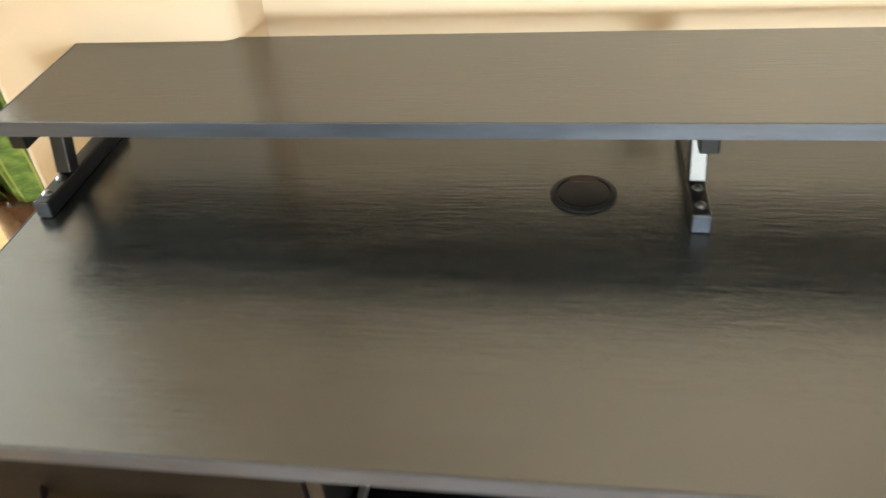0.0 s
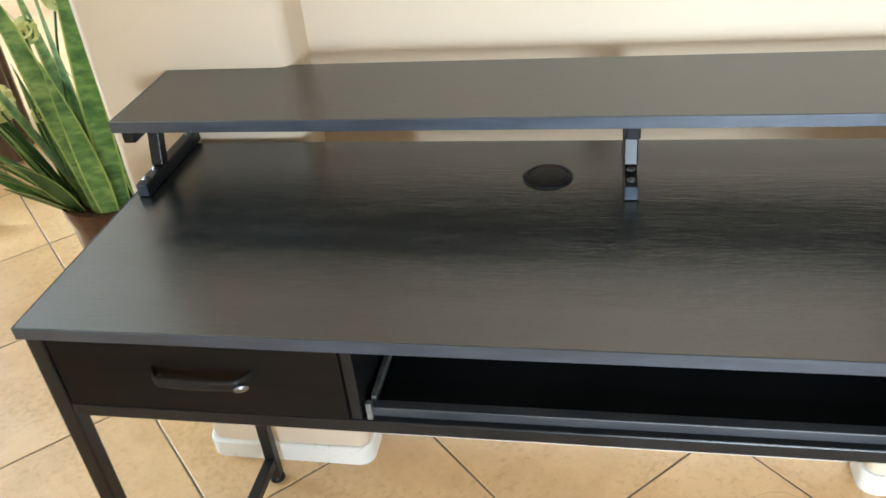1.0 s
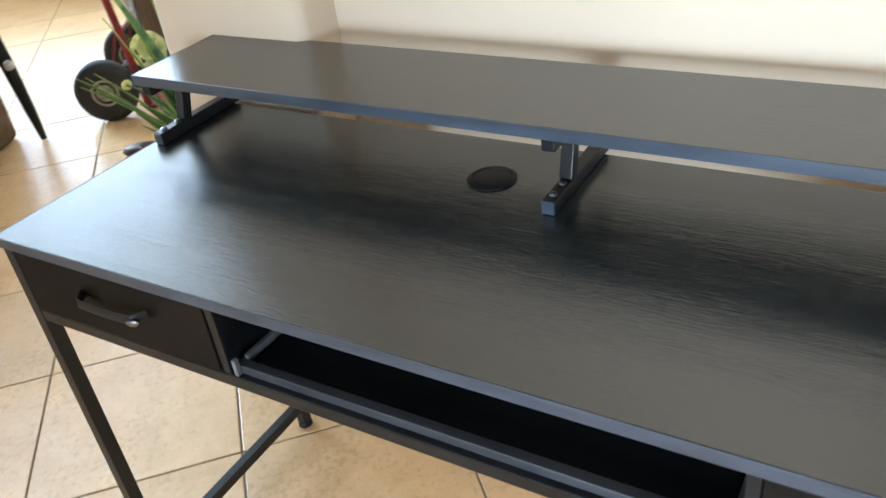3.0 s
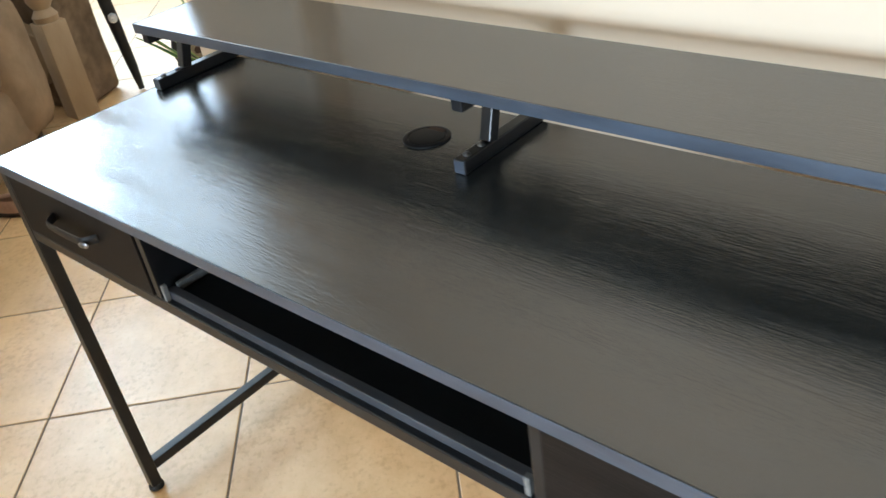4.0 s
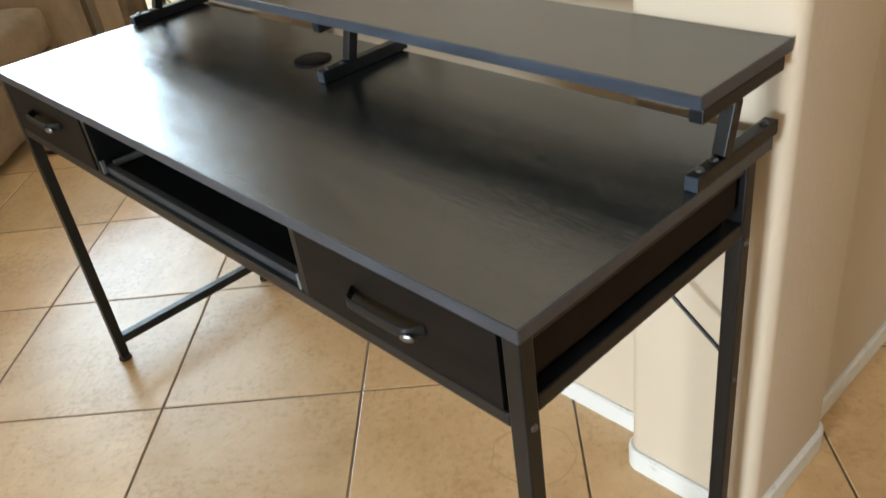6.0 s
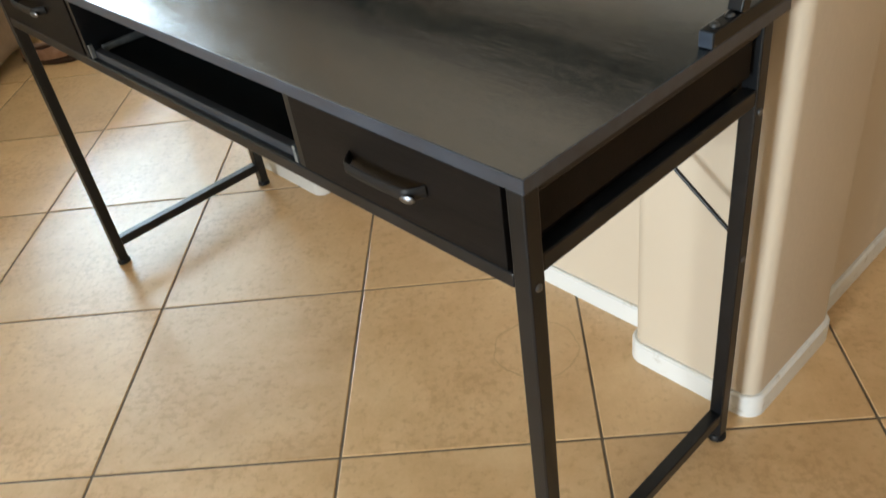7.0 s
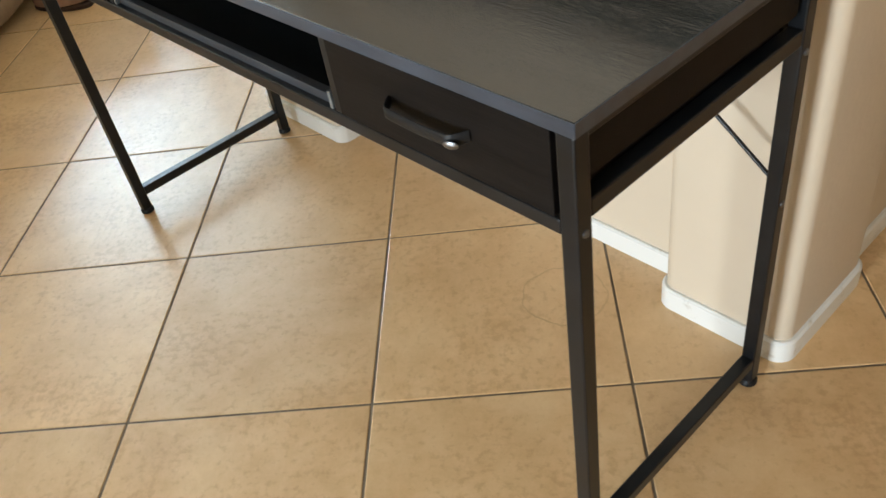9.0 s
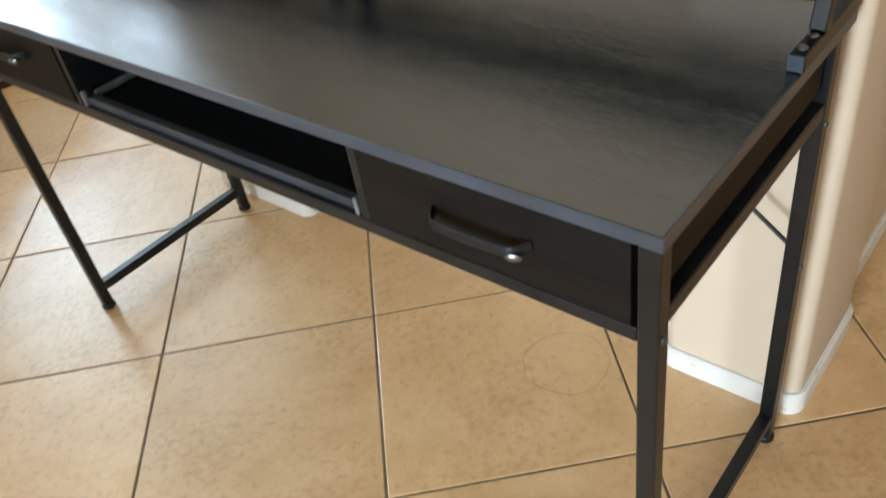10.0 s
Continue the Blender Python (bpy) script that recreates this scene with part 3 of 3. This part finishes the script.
def bloom(at, face, r, seed):
    """A ruffled flower: two rings of petals; returns the petals and the heart."""
    rnd = random.Random(seed)
    m = Matrix.Translation(at) @ Vector(face).to_track_quat("Z", "Y").to_matrix().to_4x4()
    bm = bmesh.new()
    for ring, (count, rr, cup) in enumerate(((6, 1.0, 0.25), (5, 0.62, 0.62))):
        for k in range(count):
            a = 2 * math.pi * (k + 0.5 * ring) / count + rnd.uniform(-0.15, 0.15)
            grid = []
            long = rnd.uniform(0.82, 1.12)
            for i in range(5):
                u = i / 4
                row = []
                for j in range(5):
                    s = (j / 4 - 0.5) * 2
                    rad = r * rr * long * (0.12 + 0.88 * u)
                    wid = r * rr * 0.66 * math.sin(math.pi * (0.12 + 0.66 * u))
                    z = r * cup * u * u + r * 0.24 * math.sin(5 * s + seed + 2 * k) * u * u + rnd.uniform(-1, 1) * r * 0.04 * u
                    x, y = rad * (1 - 0.12 * s * s * u), wid * s
                    row.append(bm.verts.new(m @ Vector((x * math.cos(a) - y * math.sin(a), x * math.sin(a) + y * math.cos(a), z))))
                grid.append(row)
            for i in range(4):
                for j in range(4):
                    bm.faces.new((grid[i][j], grid[i][j + 1], grid[i + 1][j + 1], grid[i + 1][j]))
    bm.normal_update()
    bmesh.ops.solidify(bm, geom=bm.faces[:], thickness=0.0008)
    heart = lathe([(r * 0.04, 0), (r * 0.11, r * 0.05), (r * 0.10, r * 0.26), (r * 0.03, r * 0.31)], 12, m=m)
    return bm, heart


PX, PY = -0.475, 0.93
plant = thing("potted_snake_plant", "snake plant with yellow-edged leaves in a brown glazed pot", "plant", at=(0, 0, 0))
pot = part("pot", lathe([(0.085, 0.0), (0.095, 0.01), (0.118, 0.18), (0.124, 0.34), (0.132, 0.37), (0.134, 0.40), (0.122, 0.402), (0.118, 0.385)], 40, m=Matrix.Translation((PX, PY, 0))), GLAZE, plant, "dark brown glazed pot")
part("soil", lathe([(0.02, 0.362), (0.112, 0.368), (0.1185, 0.372), (0.1185, 0.376), (0.06, 0.384), (0.01, 0.386)], 24, m=Matrix.Translation((PX, PY, 0))), SOIL, pot, "dark potting soil")
prnd = random.Random(5)
BLADES = [  # angle, offset, lean, length, half width, bend
    (205, 0.07, 0.26, 0.62, 0.022, 0.10), (240, 0.08, 0.05, 0.84, 0.027, 0.05), (275, 0.09, 0.02, 0.74, 0.028, 0.04),
    (305, 0.08, 0.02, 0.86, 0.026, 0.03), (335, 0.09, -0.10, 0.62, 0.022, -0.06), (20, 0.06, 0.02, 0.84, 0.026, 0.03),
    (150, 0.06, 0.22, 0.72, 0.022, 0.12), (100, 0.05, 0.03, 0.86, 0.026, 0.06), (225, 0.10, 0.30, 0.50, 0.020, 0.15),
    (260, 0.03, 0.00, 0.90, 0.025, 0.02), (290, 0.11, 0.05, 0.48, 0.025, 0.03), (60, 0.08, 0.04, 0.74, 0.024, 0.04),
]
for i, (a, off, lean, length, width, bend) in enumerate(BLADES):
    a = radians(a)
    part("leaf", blade((PX + off * math.cos(a), PY + off * math.sin(a), 0.37), a, lean, length - 0.08, width, bend, 40 + i), [LEAF, LEAF_EDGE], plant)

vase = thing("artificial_flowers", "pale yellow artificial flowers with strappy leaves stuck in the brown pot", "flowers", at=(0, 0, 0))
VX, VY, VZ = PX - 0.055, PY - 0.05, 0.372
FLOWERS = [((-0.67, 0.875, 0.65), 0.047), ((-0.625, 1.0, 0.765), 0.032), ((-0.60, 0.93, 0.60), 0.028), ((-0.50, 0.98, 0.85), 0.034), ((-0.77, 0.85, 0.55), 0.015)]
for i, (p, r) in enumerate(FLOWERS):
    p = Vector(p)
    a = Vector((VX + 0.012 * i - 0.024, VY, VZ))
    bend = Vector((0.03 * math.sin(i), -0.02, 0.06))
    st = part("stem", sweep([a.lerp(p, k / 8) + bend * math.sin(math.pi * k / 8) for k in range(9)], 0.0028, 7), DARK_LEAF, vase)
    face = Vector((0.75, -0.62, 0.35 + 0.2 * math.sin(i * 2)))
    petals, heart = bloom(p, face, r, 11 + i)
    part("flower", petals, PETAL, st, "pale yellow ruffled flower")
    part("flower_heart", heart, HEART, st, "darker yellow flower centre")
for i in range(22):
    a = radians(125) + radians(155) * i / 22 + prnd.uniform(-0.15, 0.15)
    part("strap_leaf", blade((VX + 0.03 * math.cos(a), VY + 0.03 * math.sin(a), VZ), a, prnd.uniform(0.15, 0.8), prnd.uniform(0.2, 0.38), (0.016 if i % 4 == 0 else 0.008) + 0.005 * prnd.random(), prnd.uniform(0.1, 0.4), 90 + i, 0.0012), [DARK_LEAF if i % 3 else LEAF, LEAF_EDGE], vase)

# hand truck
truck = thing("hand_truck", "red steel hand truck with black rubber wheels standing on the tiles", "hand truck", at=(-1.755, 1.76, 0))
truck.rotation_euler = (0, 0, radians(35))
for y in (-0.025, 0.325):
    part("upright", sweep([(-0.092, y, 0.02), (-0.115, y, 0.35), (-0.15, y, 0.75), (-0.24, y, 1.12)], 0.016, 12), RED, truck)
for z, x in ((0.09, -0.096), (0.34, -0.113), (0.62, -0.136), (0.90, -0.186)):
    part("crossbar", rod((x, -0.02, z), (x, 0.32, z), 0.009, 10), RED, truck)
part("toe_plate", box(-0.105, 0.24, -0.03, 0.33, 0.006, 0.014, 0.002), RED, truck, "red steel toe plate", False)
for y in (0.0, 0.30):
    part("axle_bracket", bar((-0.115, y, 0.40), (-0.22, y, 0.135), 0.02, 0.008, 0.001), RED, truck, "", False)
    part("axle_bracket", bar((-0.095, y, 0.10), (-0.22, y, 0.125), 0.02, 0.008, 0.001), RED, truck, "", False)
part("axle", rod((-0.22, -0.13, 0.128), (-0.22, 0.43, 0.128), 0.008, 12), ZINC, truck)
for y in (-0.09, 0.39):
    m = pose(-0.22, y, 0.128, 90, 0, 0)
    prof = [(0.056, -0.030), (0.095, -0.040), (0.115, -0.036), (0.1265, -0.022), (0.128, 0.0), (0.1265, 0.022), (0.115, 0.036), (0.095, 0.040), (0.056, 0.030)]
    ty = part("tyre", lathe(prof, 44, m=m), RUBBER, truck, "black pneumatic tyre")
    part("rim", lathe([(0.02, -0.037), (0.03, -0.037), (0.034, -0.031), (0.044, -0.026), (0.050, -0.033), (0.057, -0.032), (0.057, 0.032), (0.050, 0.033), (0.044, 0.026), (0.034, 0.031), (0.03, 0.037), (0.02, 0.037)], 32, m=m), RIM, ty, "dusty cream wheel rim")
    part("hub", lathe([(0.006, -0.048), (0.014, -0.047), (0.016, -0.038), (0.016, 0.038), (0.014, 0.047), (0.006, 0.048)], 18, m=m), LINING, ty, "dark hub")

# clear film hung on the truck
bm = bmesh.new()
rows = []
for i in range(19):
    z = 1.02 - 0.78 * i / 18
    w = 0.085 * (1 - (i / 18)) ** 0.7 * (1.3 if i < 12 else 1.0) + 0.012
    row = []
    for k in range(20):
        a = 2 * math.pi * k / 20
        q = noise.noise_vector(Vector((math.cos(a) * 1.5, math.sin(a) * 1.5, z * 9)))
        row.append(bm.verts.new(Vector((0.035 + w * 0.5 * math.cos(a), 0.16 + w * math.sin(a), z)) + q * w * 0.45))
    rows.append(row)
for a, b in zip(rows, rows[1:]):
    for k in range(20):
        bm.faces.new((a[k], a[(k + 1) % 20], b[(k + 1) % 20], b[k]))
bm.faces.new(rows[0][::-1])
bm.faces.new(rows[-1])
film_ob = tagged(link("plastic_film", bm, FILM, None, "", True), "crumpled clear plastic film hanging from the hand truck", "plastic film")
film_ob.matrix_basis = pose(-1.755, 1.76, 0, 0, 0, 35) @ pose(-0.045, -0.255, 0.06)

# bundle of brown boards standing on the truck's toe plate
bundle = thing("board_bundle", "bundle of dark brown boards standing upright on the hand truck", "boards", at=(-1.755, 1.76, 0.0145))
bundle.rotation_euler = (0, 0, radians(35))
brnd = random.Random(8)
for k in range(9):
    y = -0.14 + 0.066 * k
    part("board", box(0.022, 0.30 + brnd.uniform(-0.03, 0.03), y, y + 0.060 + brnd.uniform(-0.004, 0.004), 0.0, 1.25 + brnd.uniform(-0.05, 0.08), 0.004), PANEL, bundle, "", False)

# stair balustrade: newel, sloping rails, turned balusters
rail = thing("stair_balustrade", "cream wooden stair balustrade with turned balusters and a square newel", "balustrade")
NX, NY = -2.06, 1.03
UP = Vector((-0.86, -0.40, 0.60)).normalized()


def turned(x, y, z0, z1, s, parent, name):
    bm = box(x - s, x + s, y - s, y + s, z0, z0 + (z1 - z0) * 0.36, 0.004)
    a, h = z0 + (z1 - z0) * 0.36, z1 - z0
    prof = [(s * 0.9, a), (s * 0.98, a + 0.02 * h), (s * 0.62, a + 0.045 * h), (s * 0.95, a + 0.07 * h), (s * 1.02, a + 0.11 * h), (s * 0.8, a + 0.17 * h), (s * 0.6, a + 0.24 * h), (s * 0.66, a + 0.40 * h), (s * 0.8, a + 0.50 * h), (s * 0.6, a + 0.53 * h), (s * 0.8, z1)]
    lathe(prof, 20, bm, Matrix.Translation((x, y, 0)))
    return part(name, bm, PALE_WOOD, parent)


turned(NX, NY, 0.0, 1.12, 0.052, rail, "newel")
part("newel_cap", lathe([(0.03, 1.121), (0.055, 1.13), (0.06, 1.15), (0.05, 1.185), (0.02, 1.205), (0.004, 1.208)], 24, m=Matrix.Translation((NX, NY, 0))), PALE_WOOD, rail)
foot = Vector((NX, NY, 0.30))
part("stringer", bar(foot + UP * 0.06 - Vector((0, 0, 0.11)), foot + UP * 2.4 - Vector((0, 0, 0.11)), 0.055, 0.20, 0.006), PALE_WOOD, rail, "", False)
part("handrail", bar(foot + UP * 0.06 + Vector((0, 0, 0.72)), foot + UP * 2.4 + Vector((0, 0, 0.72)), 0.06, 0.055, 0.012), PALE_WOOD, rail, "", False)
for k in range(1, 13):
    p = foot + UP * (0.02 + 0.19 * k)
    turned(p.x, p.y, p.z - 0.02, p.z + 0.70, 0.021, rail, "baluster")

side = box(-2.3, 0.0, 0.062, 0.30, 0.0, 0.66, 0.03, 3)
bmesh.ops.subdivide_edges(side, edges=side.edges[:], cuts=5, use_grid_fill=True)
for v in side.verts:
    v.co += noise.noise_vector(v.co * 4.0) * 0.012 * min(1.0, v.co.z * 8)
stairs = structure("stair_side", side, CARPET, "brown carpeted stair side behind the balustrade", "stairs", True)
stairs.matrix_basis = pose(NX, NY, 0, 0, 0, 25)

# a folded black umbrella leaning on the corner of the stair side
umbrella = thing("folded_umbrella", "folded black umbrella with a pale knob leaning by the stairs", "umbrella", at=(NX - 0.076, NY + 0.247, 0))
part("folded_canopy", sweep([(0.095, 0.033, 0.006), (0.085, 0.030, 0.12), (0.066, 0.023, 0.33), (0.045, 0.016, 0.50), (0.036, 0.013, 0.60), (0.022, 0.008, 0.74)], lambda u: 0.008 + 0.020 * math.sin(math.pi * (0.08 + 0.8 * u)), 12), PLASTIC, umbrella, "black furled canopy")
part("tip", rod((0.022, 0.008, 0.74), (0.018, 0.006, 0.78), 0.004, 10), ZINC, umbrella)
part("strap_knob", lathe([(0.006, -0.02), (0.016, -0.014), (0.02, 0.0), (0.016, 0.014), (0.006, 0.02)], 16, m=Matrix.Translation((0.096, 0.012, 0.33))), FILM, umbrella, "pale plastic knob")

# armchair in tan upholstery
chair = thing("armchair", "plump tan upholstered armchair on the tiles", "armchair", at=(-1.86, 0.06, 0))
chair.rotation_euler = (0, 0, radians(42))
part("base", soft_box(-0.46, 0.46, -0.66, 0.66, 0.03, 0.30, 0.06, 0, 1), UPHOLSTERY, chair)
part("seat_cushion", soft_box(-0.36, 0.47, -0.46, 0.46, 0.28, 0.47, 0.06, 0.03, 2), UPHOLSTERY, chair)
for y0, y1 in ((0.42, 0.76), (-0.76, -0.42)):
    part("arm", soft_box(-0.44, 0.50, y0, y1, 0.03, 0.60, 0.12, 0.03, 3 + y0), UPHOLSTERY, chair)
part("backrest", soft_box(-0.52, -0.24, -0.68, 0.68, 0.22, 0.72, 0.11, 0, 5), UPHOLSTERY, chair)
for x in (-0.40, 0.40):
    for y in (-0.62, 0.62):
        part("leg", rod((x, y, 0.0), (x, y, 0.05), 0.02, 12), LINING, chair)

# shoes on the floor
def sole_ring(k, grow):
    a = 2 * math.pi * k / 28
    x, y = 0.125 * math.cos(a), 0.043 * math.sin(a) * (1 + 0.16 * math.cos(a))
    return x * grow, y * grow


def slip_on(name, label, at, turn, skin):
    shoe = thing(name, label, "shoe", at=at)
    shoe.rotation_euler = (0, 0, radians(turn))
    bm = bmesh.new()
    rows = [[bm.verts.new((*sole_ring(k, g), z)) for k in range(28)] for g, z in ((0.95, 0.0), (1.0, 0.004), (1.0, 0.014), (0.96, 0.017))]
    for a, b in zip(rows, rows[1:]):
        for k in range(28):
            bm.faces.new((a[k], a[(k + 1) % 28], b[(k + 1) % 28], b[k]))
    bm.faces.new(rows[0][::-1])
    bm.faces.new(rows[-1])
    part("sole", bm, LINING, shoe, "dark sole")
    bm = bmesh.new()
    rows = []
    for g, z in ((0.97, 0.0165), (1.0, 0.03), (0.97, 0.045), (0.84, 0.058), (0.76, 0.056), (0.72, 0.045)):
        row = []
        for k in range(28):
            x, y = sole_ring(k, g)
            toe = max(0.0, x / 0.125)
            row.append(bm.verts.new((x - (0.075 * toe * (1.0 - g) * 3.2), y * (1 - 0.55 * toe * (1 - g) * 2.5), z + 0.012 * toe)))
        rows.append(row)
    for a, b in zip(rows, rows[1:]):
        for k in range(28):
            bm.faces.new((a[k], a[(k + 1) % 28], b[(k + 1) % 28], b[k]))
    part("upper", bm, skin, shoe, "soft suede upper")
    part("insole", lathe([(0.001, 0.0172), (0.9, 0.0172), (0.9, 0.021), (0.001, 0.022)], 28, m=Matrix.Diagonal((0.125, 0.04, 1, 1))), LINING, shoe, "dark lining")


slip_on("slipper", "dusty pink suede slipper with a dark lining on the tiles", (-1.455, 0.455, 0), 35, SUEDE)
slip_on("clog", "worn dark brown slip-on clog lying on the tiles near the plant", (-1.39, 1.325, 0), 205, BROWN_LEATHER)

# ---------------------------------------------------------------- floor tiles, laid diagonally
SIDE, STEP, GAP = 0.4572, 0.3233, 0.0043
OX, OY = 0.2643, -0.0165
tile_bm = box(-SIDE / 2 + GAP / 2, SIDE / 2 - GAP / 2, -SIDE / 2 + GAP / 2, SIDE / 2 - GAP / 2, -0.010, 0.0, 0.0022, 2)
tile_mesh = bpy.data.meshes.new("tile")
tile_bm.to_mesh(tile_mesh)
tile_bm.free()
tile_mesh.materials.append(TILE)
rest = bmesh.new()
trnd = random.Random(3)
for i in range(-40, 27):
    for j in range(-21, 26):
        if (i + j) % 2 == 0:
            continue
        x, y = OX + STEP * i, OY + STEP * j
        if not (WEST - 0.3 < x < EAST + 0.3 and SOUTH - 0.3 < y < NORTH + 0.3):
            continue
        turn = 45 + 90 * trnd.randrange(4)
        if -4.3 < x < 2.5 and -1.2 < y < 3.3:
            t = bpy.data.objects.new("tile", tile_mesh)
            scene.collection.objects.link(t)
            t.parent = floor
            t.matrix_basis = pose(x, y, trnd.uniform(-0.0004, 0.0004), 0, 0, turn)
        else:
            h = SIDE / 2 - GAP / 2
            m = pose(x, y, 0, 0, 0, 45)
            vs = [rest.verts.new(m @ Vector(c)) for c in ((-h, -h, -0.01), (h, -h, -0.01), (h, h, -0.01), (-h, h, -0.01), (-h, -h, 0), (h, -h, 0), (h, h, 0), (-h, h, 0))]
            for f in ((4, 5, 6, 7), (0, 1, 5, 4), (1, 2, 6, 5), (2, 3, 7, 6), (3, 0, 4, 7)):
                rest.faces.new([vs[q] for q in f])
rest_ob = link("outer_tiles", rest, TILE, floor, "tan ceramic tiles laid diagonally", False)
rest_ob["kind"] = "stuff"
